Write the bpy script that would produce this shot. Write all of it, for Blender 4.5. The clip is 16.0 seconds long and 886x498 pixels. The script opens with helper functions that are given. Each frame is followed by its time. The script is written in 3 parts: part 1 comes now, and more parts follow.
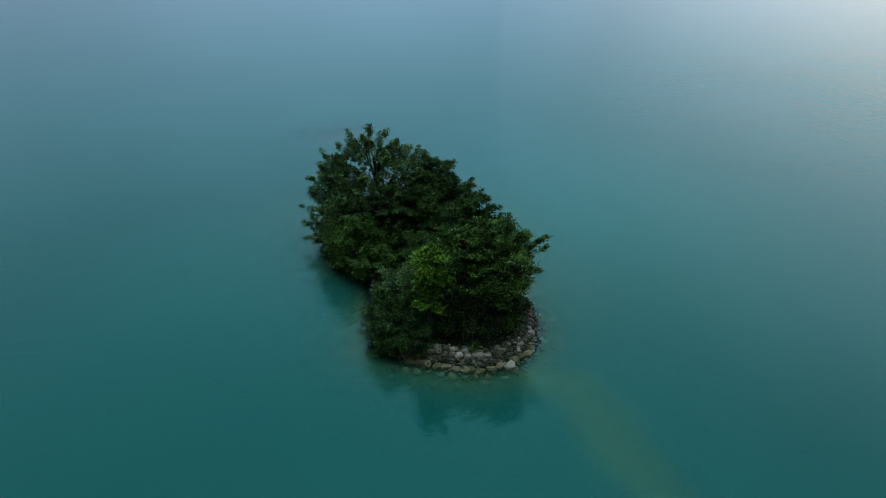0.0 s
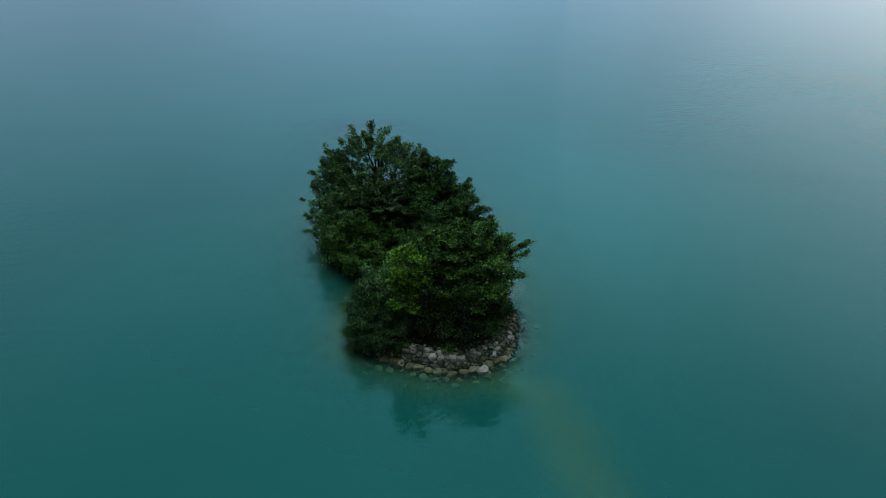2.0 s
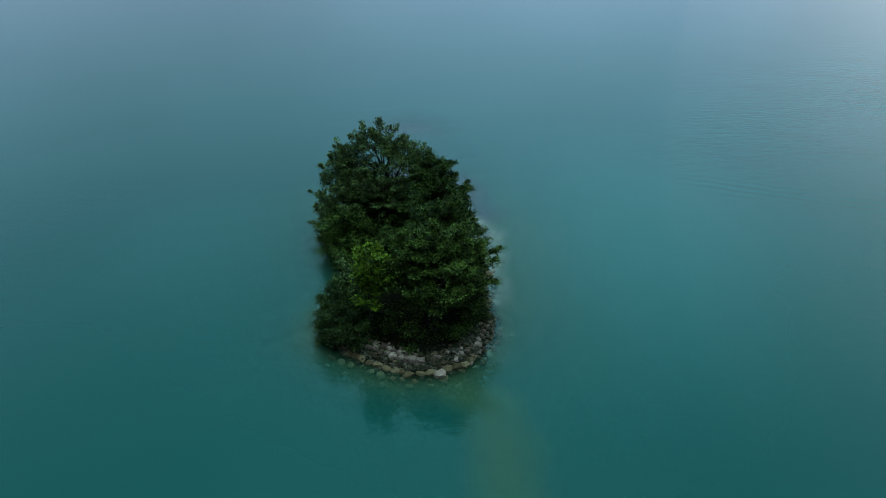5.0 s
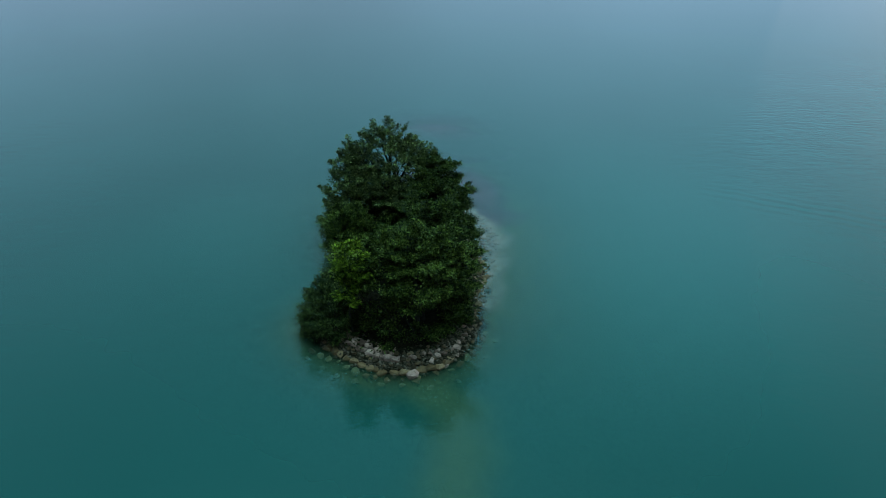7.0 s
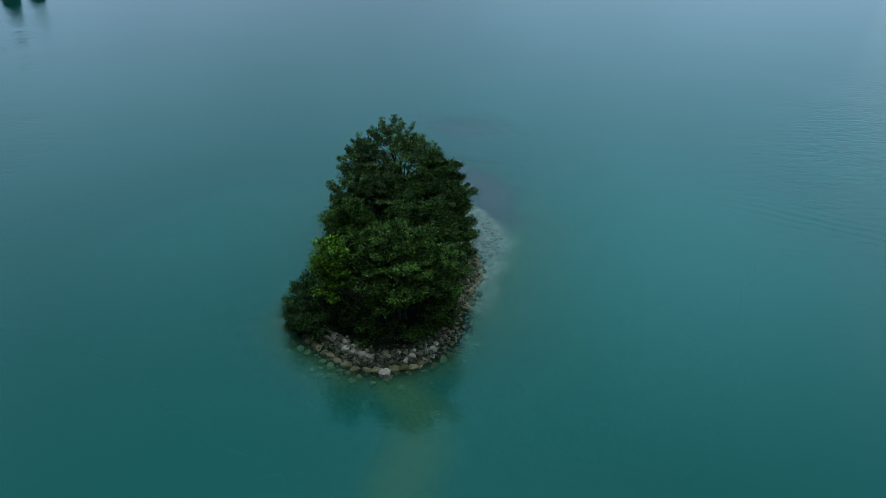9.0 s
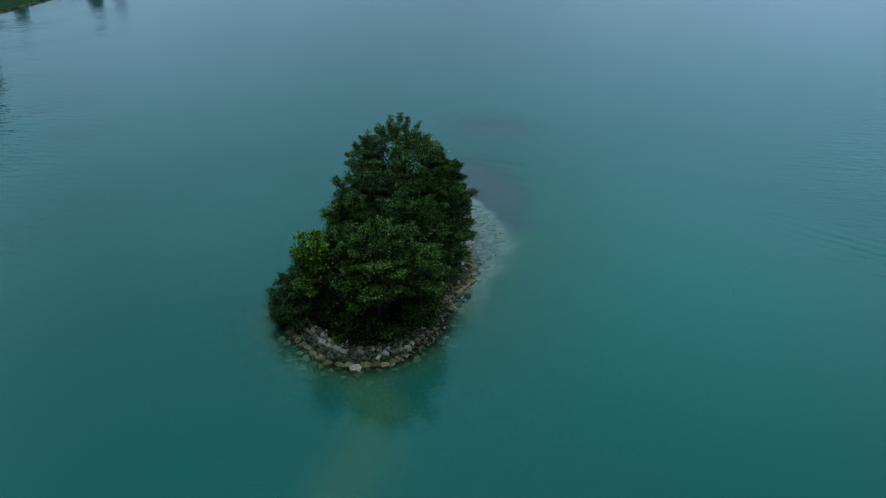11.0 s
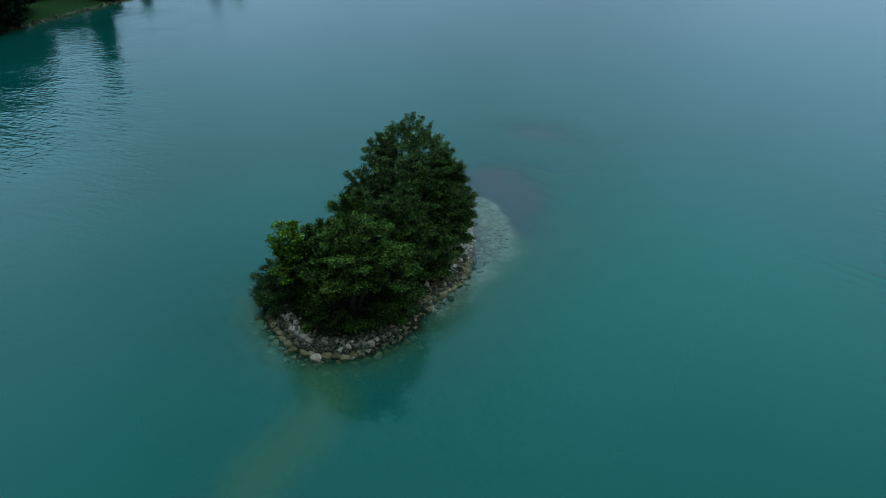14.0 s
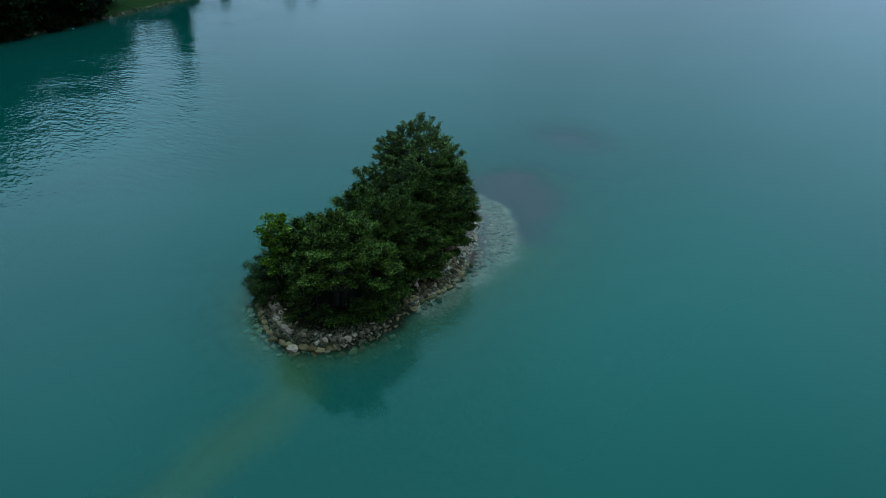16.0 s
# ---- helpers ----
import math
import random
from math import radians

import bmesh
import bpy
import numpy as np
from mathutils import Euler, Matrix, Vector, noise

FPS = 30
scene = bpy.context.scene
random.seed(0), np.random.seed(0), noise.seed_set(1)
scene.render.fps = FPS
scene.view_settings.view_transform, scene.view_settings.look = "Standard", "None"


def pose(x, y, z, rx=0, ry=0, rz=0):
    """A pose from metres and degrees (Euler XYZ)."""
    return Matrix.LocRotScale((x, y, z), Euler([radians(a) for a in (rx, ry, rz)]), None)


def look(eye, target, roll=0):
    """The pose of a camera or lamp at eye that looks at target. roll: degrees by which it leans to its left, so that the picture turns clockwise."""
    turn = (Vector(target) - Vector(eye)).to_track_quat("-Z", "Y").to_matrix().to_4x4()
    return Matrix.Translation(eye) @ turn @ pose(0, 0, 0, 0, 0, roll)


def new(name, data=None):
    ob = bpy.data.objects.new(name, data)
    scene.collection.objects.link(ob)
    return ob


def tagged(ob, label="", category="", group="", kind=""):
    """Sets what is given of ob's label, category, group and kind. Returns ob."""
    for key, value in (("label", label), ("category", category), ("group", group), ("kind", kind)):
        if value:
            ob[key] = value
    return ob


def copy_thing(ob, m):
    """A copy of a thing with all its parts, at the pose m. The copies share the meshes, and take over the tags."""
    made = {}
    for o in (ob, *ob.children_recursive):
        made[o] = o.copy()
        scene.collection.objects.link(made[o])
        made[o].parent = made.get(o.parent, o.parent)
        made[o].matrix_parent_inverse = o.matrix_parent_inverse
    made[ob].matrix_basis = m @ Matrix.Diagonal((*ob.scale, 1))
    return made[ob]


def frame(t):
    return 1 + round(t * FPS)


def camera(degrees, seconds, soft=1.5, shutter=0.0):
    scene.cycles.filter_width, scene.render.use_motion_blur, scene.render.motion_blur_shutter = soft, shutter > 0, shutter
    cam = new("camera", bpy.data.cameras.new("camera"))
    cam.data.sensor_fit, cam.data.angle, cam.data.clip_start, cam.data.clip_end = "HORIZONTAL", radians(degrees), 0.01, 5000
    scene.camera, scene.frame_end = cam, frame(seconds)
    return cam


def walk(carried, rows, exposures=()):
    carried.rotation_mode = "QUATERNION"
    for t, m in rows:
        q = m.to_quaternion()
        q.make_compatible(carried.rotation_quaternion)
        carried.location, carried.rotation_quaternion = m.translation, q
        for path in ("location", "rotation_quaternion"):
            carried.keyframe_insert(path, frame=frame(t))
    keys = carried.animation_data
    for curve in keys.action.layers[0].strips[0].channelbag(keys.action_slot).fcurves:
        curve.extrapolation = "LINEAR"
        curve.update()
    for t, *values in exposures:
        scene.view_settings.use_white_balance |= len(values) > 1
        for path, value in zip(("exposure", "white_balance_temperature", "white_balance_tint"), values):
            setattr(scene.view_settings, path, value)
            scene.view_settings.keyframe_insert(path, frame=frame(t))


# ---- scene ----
cam = camera(68.0, 16.0, soft=0.6)
PATH = [
    (0, (11.01, -82.395, 49.689), (10.748, -80.648, 48.75), -0.7),
    (0.5, (13.005, -81.901, 49.74), (12.706, -80.161, 48.8), -0.5),
    (1, (15.126, -81.355, 49.774), (14.789, -79.623, 48.831), -0.4),
    (1.5, (17.342, -80.755, 49.792), (16.966, -79.032, 48.848), -0.4),
    (2, (19.628, -80.099, 49.796), (19.21, -78.387, 48.85), -0.4),
    (2.5, (21.961, -79.384, 49.787), (21.499, -77.684, 48.841), -0.4),
    (3, (24.321, -78.61, 49.769), (23.815, -76.923, 48.822), -0.4),
    (3.5, (26.692, -77.776, 49.742), (26.141, -76.103, 48.795), -0.5),
    (4, (29.06, -76.881, 49.708), (28.464, -75.223, 48.761), -0.5),
    (6.5, (40.562, -71.466, 49.505), (39.738, -69.907, 48.562), -0.7),
    (7, (42.762, -70.195, 49.47), (41.894, -68.659, 48.527), -0.7),
    (7.5, (44.924, -68.862, 49.439), (44.014, -67.351, 48.497), -0.8),
    (8, (47.05, -67.467, 49.414), (46.098, -65.982, 48.472), -0.8),
    (8.5, (49.14, -66.011, 49.396), (48.147, -64.552, 48.455), -0.8),
    (9, (51.196, -64.494, 49.386), (50.163, -63.063, 48.444), -0.9),
    (11.5, (61.026, -56.021, 49.45), (59.807, -54.748, 48.506), -1.0),
    (12, (62.907, -54.152, 49.481), (61.652, -52.915, 48.537), -1.0),
    (12.5, (64.757, -52.227, 49.516), (63.466, -51.026, 48.571), -1.0),
    (13, (66.571, -50.246, 49.552), (65.247, -49.083, 48.607), -0.9),
    (13.5, (68.346, -48.208, 49.586), (66.987, -47.084, 48.641), -0.9),
    (14, (70.072, -46.114, 49.615), (68.681, -45.031, 48.671), -0.8),
    (14.5, (71.741, -43.964, 49.635), (70.318, -42.923, 48.692), -0.7),
    (15, (73.339, -41.758, 49.643), (71.885, -40.759, 48.701), -0.6),
    (15.5, (74.852, -39.495, 49.633), (73.369, -38.538, 48.692), -0.5),
    (16, (76.262, -37.174, 49.6), (74.752, -36.26, 48.66), -0.5),
]
walk(cam, [(t, look(eye, target, roll)) for t, eye, target, roll in PATH])


# ---- world, sun, exposure ----
SUN_AZ, SUN_EL = 32.0, 11.0          # clockwise from +y, above the horizon, degrees
world = bpy.data.worlds.new("world")
scene.world = world
world.use_nodes = True
wn, wl = world.node_tree.nodes, world.node_tree.links
sky = wn.new("ShaderNodeTexSky")
sky.sky_type, sky.sun_disc = "NISHITA", False
sky.sun_elevation, sky.sun_rotation = radians(SUN_EL), radians(SUN_AZ)
sky.air_density, sky.dust_density, sky.ozone_density, sky.altitude = 1.0, 2.0, 1.5, 700
# a closed cover of thin blue-grey cloud, uneven, over the clear sky
cloud_at = wn.new("ShaderNodeTexCoord")
cloud = wn.new("ShaderNodeTexNoise")
cloud.inputs["Scale"].default_value, cloud.inputs["Detail"].default_value = 1.7, 3.0
wl.new(cloud_at.outputs["Generated"], cloud.inputs["Vector"])
height_at = wn.new("ShaderNodeSeparateXYZ")
wl.new(cloud_at.outputs["Generated"], height_at.inputs[0])
shade = wn.new("ShaderNodeValToRGB")            # overcast: dim and blue at the horizon, brighter overhead
for place, tone in ((0.45, (4.5, 11.5, 15.3, 1)), (0.68, (4.5, 17.5, 21.4, 1)), (0.82, (6.8, 24.0, 27.6, 1))):
    shade.color_ramp.elements.new(place).color = tone
shade.color_ramp.elements[0].position, shade.color_ramp.elements[0].color = 0.1, (4.0, 6.5, 9.4, 1)
shade.color_ramp.elements[4].position, shade.color_ramp.elements[4].color = 1.0, (29.0, 58.0, 60.0, 1)
wl.new(height_at.outputs["Z"], shade.inputs[0])
uneven = wn.new("ShaderNodeMapRange")
uneven.inputs["From Min"].default_value, uneven.inputs["From Max"].default_value = 0.3, 0.7
uneven.inputs["To Min"].default_value, uneven.inputs["To Max"].default_value = 0.86, 1.14
wl.new(cloud.outputs["Fac"], uneven.inputs["Value"])
clouds = wn.new("ShaderNodeVectorMath")
clouds.operation = "SCALE"
wl.new(shade.outputs[0], clouds.inputs[0])
facing = wn.new("ShaderNodeMapRange")            # the cloud is lit from the north
facing.interpolation_type = "SMOOTHSTEP"
facing.inputs["From Min"].default_value, facing.inputs["From Max"].default_value = -0.75, 0.3
facing.inputs["To Min"].default_value, facing.inputs["To Max"].default_value = 0.06, 1.0
north = wn.new("ShaderNodeVectorMath")
north.operation = "DOT_PRODUCT"
north.inputs[1].default_value = (math.sin(radians(-10)), math.cos(radians(-10)), 0.15)
wl.new(cloud_at.outputs["Generated"], north.inputs[0])
wl.new(north.outputs["Value"], facing.inputs["Value"])
both = wn.new("ShaderNodeMath")
both.operation = "MULTIPLY"
wl.new(uneven.outputs[0], both.inputs[0])
wl.new(facing.outputs[0], both.inputs[1])
# brighter cover towards the hidden sun, a paler break low in the west, thinner cloud low in the north
lit = []
for azimuth, height, start, stop, gain in ((SUN_AZ, SUN_EL, 0.88, 1.0, 0.75), (-103.0, 24.0, 0.88, 0.985, 0.32), (-8.0, 12.0, 0.84, 1.0, 0.3)):
    near = wn.new("ShaderNodeVectorMath")
    near.operation = "DOT_PRODUCT"
    wl.new(cloud_at.outputs["Generated"], near.inputs[0])
    near.inputs[1].default_value = (math.sin(radians(azimuth)) * math.cos(radians(height)), math.cos(radians(azimuth)) * math.cos(radians(height)), math.sin(radians(height)))
    glow = wn.new("ShaderNodeMapRange")
    glow.interpolation_type = "SMOOTHSTEP"
    glow.inputs["From Min"].default_value, glow.inputs["From Max"].default_value = start, stop
    glow.inputs["To Min"].default_value, glow.inputs["To Max"].default_value = 0.0, gain
    wl.new(near.outputs["Value"], glow.inputs["Value"])
    lit.append(glow.outputs[0])
gain_all = None
for part_gain in lit:
    joined = wn.new("ShaderNodeMath")
    joined.operation = "ADD"
    wl.new(part_gain, joined.inputs[0])
    if gain_all is None:
        joined.inputs[1].default_value = 0.85
    else:
        wl.new(gain_all.outputs[0], joined.inputs[1])
    gain_all = joined
cloud_gain = wn.new("ShaderNodeMath")
cloud_gain.operation = "MULTIPLY"
wl.new(both.outputs[0], cloud_gain.inputs[0])
wl.new(gain_all.outputs[0], cloud_gain.inputs[1])
wl.new(cloud_gain.outputs[0], clouds.inputs["Scale"])
toward = wn.new("ShaderNodeVectorMath")
toward.operation = "DOT_PRODUCT"
wl.new(cloud_at.outputs["Generated"], toward.inputs[0])
toward.inputs[1].default_value = (math.sin(radians(SUN_AZ)) * math.cos(radians(SUN_EL)), math.cos(radians(SUN_AZ)) * math.cos(radians(SUN_EL)), math.sin(radians(SUN_EL)))
thin = wn.new("ShaderNodeMapRange")
thin.interpolation_type = "SMOOTHSTEP"
thin.inputs["From Min"].default_value, thin.inputs["From Max"].default_value = 0.82, 1.0
thin.inputs["To Min"].default_value, thin.inputs["To Max"].default_value = 0.96, 0.61
wl.new(toward.outputs["Value"], thin.inputs["Value"])
cover = wn.new("ShaderNodeMix")
cover.data_type = "RGBA"
wl.new(thin.outputs[0], cover.inputs[0])
veil = wn.new("ShaderNodeMix")                  # white haze in front of the sun
veil.data_type = "RGBA"
veil.inputs[0].default_value, veil.inputs[7].default_value = 0.6, (16.0, 16.6, 16.0, 1)
wl.new(sky.outputs[0], veil.inputs[6])
wl.new(veil.outputs[2], cover.inputs[6])
wl.new(clouds.outputs[0], cover.inputs[7])
wl.new(cover.outputs[2], wn["Background"].inputs[0])
wn["Background"].inputs[1].default_value = 0.105
sun = new("sun", bpy.data.lights.new("sun", "SUN"))
sun.data.energy, sun.data.angle, sun.data.color = 0.06, radians(70), (1.0, 0.96, 0.9)
az, el = radians(SUN_AZ), radians(SUN_EL)
sun.matrix_world = look((0, 0, 200), (-math.sin(az) * math.cos(el), -math.cos(az) * math.cos(el), 200 - math.sin(el)))
scene.view_settings.exposure = 0.0


# ---- materials ----
def material(name):
    mat = bpy.data.materials.new(name)
    mat.use_nodes = True
    nt = mat.node_tree
    return mat, nt, nt.nodes["Principled BSDF"]


def add(nt, kind, **values):
    node = nt.nodes.new(kind)
    for key, value in values.items():
        if key in node.inputs:
            node.inputs[key].default_value = value
    return node


def noise_node(nt, coord, scale, detail=4.0, rough=0.55):
    n = add(nt, "ShaderNodeTexNoise", Scale=scale, Detail=detail, Roughness=rough)
    nt.links.new(coord, n.inputs["Vector"])
    return n.outputs["Fac"]


def ramp(nt, fac, stops):
    r = nt.nodes.new("ShaderNodeValToRGB")
    els = r.color_ramp.elements
    while len(els) < len(stops):
        els.new(0.5)
    for e, (p, c) in zip(els, stops):
        e.position, e.color = p, (*c, 1) if len(c) == 3 else c
    nt.links.new(fac, r.inputs[0])
    return r.outputs[0]


def mix_rgb(nt, fac, a, b, blend="MIX"):
    m = nt.nodes.new("ShaderNodeMix")
    m.data_type, m.blend_type = "RGBA", blend
    for value, slot in ((fac, 0), (a, 6), (b, 7)):
        if isinstance(value, (int, float)):
            m.inputs[slot].default_value = value
        elif isinstance(value, tuple):
            m.inputs[slot].default_value = (*value, 1)
        else:
            nt.links.new(value, m.inputs[slot])
    return m.outputs[2]


def calc(nt, op, a, b=0.0, clamp=False):
    m = nt.nodes.new("ShaderNodeMath")
    m.operation, m.use_clamp = op, clamp
    for n, value in enumerate((a, b)):
        if isinstance(value, (int, float)):
            m.inputs[n].default_value = value
        else:
            nt.links.new(value, m.inputs[n])
    return m.outputs[0]


def bump(nt, height, strength, distance, shader):
    b = add(nt, "ShaderNodeBump", Strength=strength, Distance=distance)
    nt.links.new(height, b.inputs["Height"])
    nt.links.new(b.outputs[0], shader.inputs["Normal"])
    return b


def position(nt):
    return nt.nodes.new("ShaderNodeNewGeometry").outputs["Position"]


def leaf_material(name, dark, light, tip, through_light=0.07):
    """Leaves: colour varied leaf by leaf and clump by clump, with some light coming through."""
    mat, nt, bsdf = material(name)
    geo = nt.nodes.new("ShaderNodeNewGeometry")
    clump = noise_node(nt, geo.outputs["Position"], 0.75, 3.0)
    base = ramp(nt, clump, [(0.36, dark), (0.64, light)])
    leaf = ramp(nt, geo.outputs["Random Per Island"], [(0.0, (0.3, 0.31, 0.3)), (0.5, (0.8, 0.8, 0.8)), (0.85, (1.4, 1.38, 1.35)), (1.0, (2.0, 1.95, 1.9))])
    tuft = ramp(nt, noise_node(nt, geo.outputs["Position"], 2.4, 2.0), [(0.38, (0.4, 0.4, 0.4)), (0.64, (1.6, 1.58, 1.5))])
    leaf = mix_rgb(nt, 1.0, leaf, tuft, "MULTIPLY")
    col = mix_rgb(nt, 1.0, base, leaf, "MULTIPLY")
    few = calc(nt, "GREATER_THAN", geo.outputs["Random Per Island"], 0.965)
    col = mix_rgb(nt, few, col, tip)
    nt.links.new(col, bsdf.inputs["Base Color"])
    bsdf.inputs["Roughness"].default_value = 0.5
    bsdf.inputs["Specular IOR Level"].default_value = 0.03
    trans = nt.nodes.new("ShaderNodeBsdfTranslucent")
    nt.links.new(col, trans.inputs[0])
    mix = add(nt, "ShaderNodeMixShader", Fac=through_light)
    nt.links.new(bsdf.outputs[0], mix.inputs[1])
    nt.links.new(trans.outputs[0], mix.inputs[2])
    nt.links.new(mix.outputs[0], nt.nodes["Material Output"].inputs[0])
    return mat


LEAF_TALL = leaf_material("leaf_tall", (0.032, 0.034, 0.011), (0.125, 0.135, 0.042), (0.18, 0.19, 0.075))
LEAF_NEAR = leaf_material("leaf_near", (0.012, 0.015, 0.003), (0.092, 0.105, 0.02), (0.14, 0.16, 0.045))
LEAF_MID = leaf_material("leaf_mid", (0.013, 0.017, 0.004), (0.06, 0.07, 0.014), (0.095, 0.108, 0.03))
LEAF_LIME = leaf_material("leaf_lime", (0.07, 0.09, 0.008), (0.14, 0.165, 0.015), (0.18, 0.2, 0.04), 0.28)
LEAF_WILLOW = leaf_material("leaf_willow", (0.015, 0.019, 0.006), (0.056, 0.065, 0.018), (0.12, 0.135, 0.055))
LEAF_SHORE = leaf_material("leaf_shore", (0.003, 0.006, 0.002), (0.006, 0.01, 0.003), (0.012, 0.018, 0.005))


def bark_material(name, a, b):
    mat, nt, bsdf = material(name)
    pos = position(nt)
    fac = noise_node(nt, pos, 3.0, 6.0)
    nt.links.new(ramp(nt, fac, [(0.3, a), (0.7, b)]), bsdf.inputs["Base Color"])
    bsdf.inputs["Roughness"].default_value = 0.9
    bsdf.inputs["Specular IOR Level"].default_value = 0.06
    bump(nt, noise_node(nt, pos, 14.0, 5.0), 0.6, 0.03, bsdf)
    return mat


BARK = bark_material("bark", (0.012, 0.009, 0.007), (0.036, 0.028, 0.022))
DEADWOOD = bark_material("deadwood", (0.075, 0.052, 0.04), (0.16, 0.115, 0.09))


def stone_material(name, stops, moss, rough):
    """Limestone blocks: each block has its own tone, with stains, lichen and pitted grain."""
    mat, nt, bsdf = material(name)
    info = nt.nodes.new("ShaderNodeObjectInfo")
    pos = position(nt)
    tone = ramp(nt, info.outputs["Random"], stops)
    stain = ramp(nt, noise_node(nt, pos, 1.6, 6.0, 0.65), [(0.28, (0.42, 0.4, 0.38)), (0.62, (1.05, 1.03, 1.0))])
    col = mix_rgb(nt, 1.0, tone, stain, "MULTIPLY")
    spots = ramp(nt, noise_node(nt, pos, 5.5, 5.0, 0.7), [(0.52, (0, 0, 0)), (0.68, (1, 1, 1))])
    col = mix_rgb(nt, calc(nt, "MULTIPLY", spots, 0.7), col, moss)
    nt.links.new(col, bsdf.inputs["Base Color"])
    bsdf.inputs["Roughness"].default_value = rough
    bsdf.inputs["Specular IOR Level"].default_value = 0.15
    bump(nt, noise_node(nt, pos, 6.0, 8.0, 0.7), 0.7, 0.12, bsdf)
    return mat


STONE_DRY = stone_material("stone_dry", [(0.0, (0.12, 0.06, 0.048)), (0.4, (0.25, 0.13, 0.108)), (0.75, (0.42, 0.225, 0.19)), (1.0, (0.56, 0.31, 0.265))], (0.05, 0.026, 0.019), 0.85)
STONE_WET = stone_material("stone_wet", [(0.0, (0.034, 0.017, 0.008)), (0.6, (0.08, 0.04, 0.02)), (1.0, (0.19, 0.1, 0.06))], (0.035, 0.019, 0.008), 0.75)
STONE_SUNK = stone_material("stone_sunk", [(0.0, (0.24, 0.125, 0.1)), (0.5, (0.38, 0.205, 0.17)), (1.0, (0.56, 0.31, 0.265))], (0.24, 0.2, 0.12), 0.6)
STONE_TAN = stone_material("stone_tan", [(0.0, (0.1, 0.048, 0.021)), (0.5, (0.165, 0.083, 0.04)), (1.0, (0.27, 0.145, 0.082))], (0.06, 0.034, 0.012), 0.6)
STONE_OLIVE = stone_material("stone_olive", [(0.0, (0.12, 0.1, 0.05)), (0.5, (0.19, 0.16, 0.085)), (1.0, (0.27, 0.22, 0.13))], (0.09, 0.08, 0.03), 0.6)


def rubble_material(name, stops):
    mat, nt, bsdf = material(name)
    geo = nt.nodes.new("ShaderNodeNewGeometry")
    col = ramp(nt, geo.outputs["Random Per Island"], stops)
    stain = ramp(nt, noise_node(nt, geo.outputs["Position"], 4.0, 5.0), [(0.3, (0.5, 0.5, 0.5)), (0.65, (1, 1, 1))])
    nt.links.new(mix_rgb(nt, 1.0, col, stain, "MULTIPLY"), bsdf.inputs["Base Color"])
    bsdf.inputs["Roughness"].default_value = 0.85
    bsdf.inputs["Specular IOR Level"].default_value = 0.1
    bump(nt, noise_node(nt, geo.outputs["Position"], 20.0, 4.0), 0.5, 0.03, bsdf)
    return mat


# rubble tones kept dark to carry the shade of gaps between stones
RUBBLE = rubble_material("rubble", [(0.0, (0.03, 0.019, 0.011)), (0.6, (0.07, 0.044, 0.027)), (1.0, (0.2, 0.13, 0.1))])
PEBBLES = rubble_material("pebbles", [(0.0, (0.34, 0.18, 0.14)), (0.5, (0.7, 0.4, 0.34)), (1.0, (0.9, 0.58, 0.5))])


def ground_material():
    """Soil with the tree shade put into its tone, pale stony silt in the shallows, weed on the shoals, grass on the far
    bank.
    """
    mat, nt, bsdf = material("ground")
    pos = position(nt)
    grain = noise_node(nt, pos, 2.2, 7.0, 0.65)
    cells = add(nt, "ShaderNodeTexVoronoi", Scale=0.9)
    nt.links.new(pos, cells.inputs["Vector"])
    silt = ramp(nt, grain, [(0.3, (0.29, 0.175, 0.145)), (0.7, (0.52, 0.33, 0.285))])
    silt = mix_rgb(nt, 0.6, silt, ramp(nt, cells.outputs["Distance"], [(0.1, (0.75, 0.75, 0.75)), (0.7, (0.25, 0.25, 0.25))]), "SOFT_LIGHT")
    # near-black soil tone stands in for deep shade below the crowns
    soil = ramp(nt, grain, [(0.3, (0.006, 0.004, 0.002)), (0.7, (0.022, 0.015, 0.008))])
    weed = ramp(nt, grain, [(0.3, (0.07, 0.018, 0.032)), (0.7, (0.16, 0.045, 0.068))])
    grass = ramp(nt, grain, [(0.3, (0.008, 0.013, 0.003)), (0.7, (0.02, 0.03, 0.007))])

    def attribute(name):
        a = nt.nodes.new("ShaderNodeAttribute")
        a.attribute_name = name
        return a.outputs["Fac"]

    mud = ramp(nt, grain, [(0.3, (0.07, 0.062, 0.022)), (0.7, (0.15, 0.135, 0.06))])
    col = mix_rgb(nt, attribute("mud"), silt, mud)
    col = mix_rgb(nt, attribute("weed"), col, weed)
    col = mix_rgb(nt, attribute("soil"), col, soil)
    col = mix_rgb(nt, attribute("grass"), col, grass)
    nt.links.new(col, bsdf.inputs["Base Color"])
    bsdf.inputs["Roughness"].default_value = 0.95
    bsdf.inputs["Specular IOR Level"].default_value = 0.04
    bump(nt, grain, 0.8, 0.25, bsdf)
    return mat


GROUND = ground_material()


WAKE_WAY = (0.0, 1.0)                            # across the crests of a boat's wake


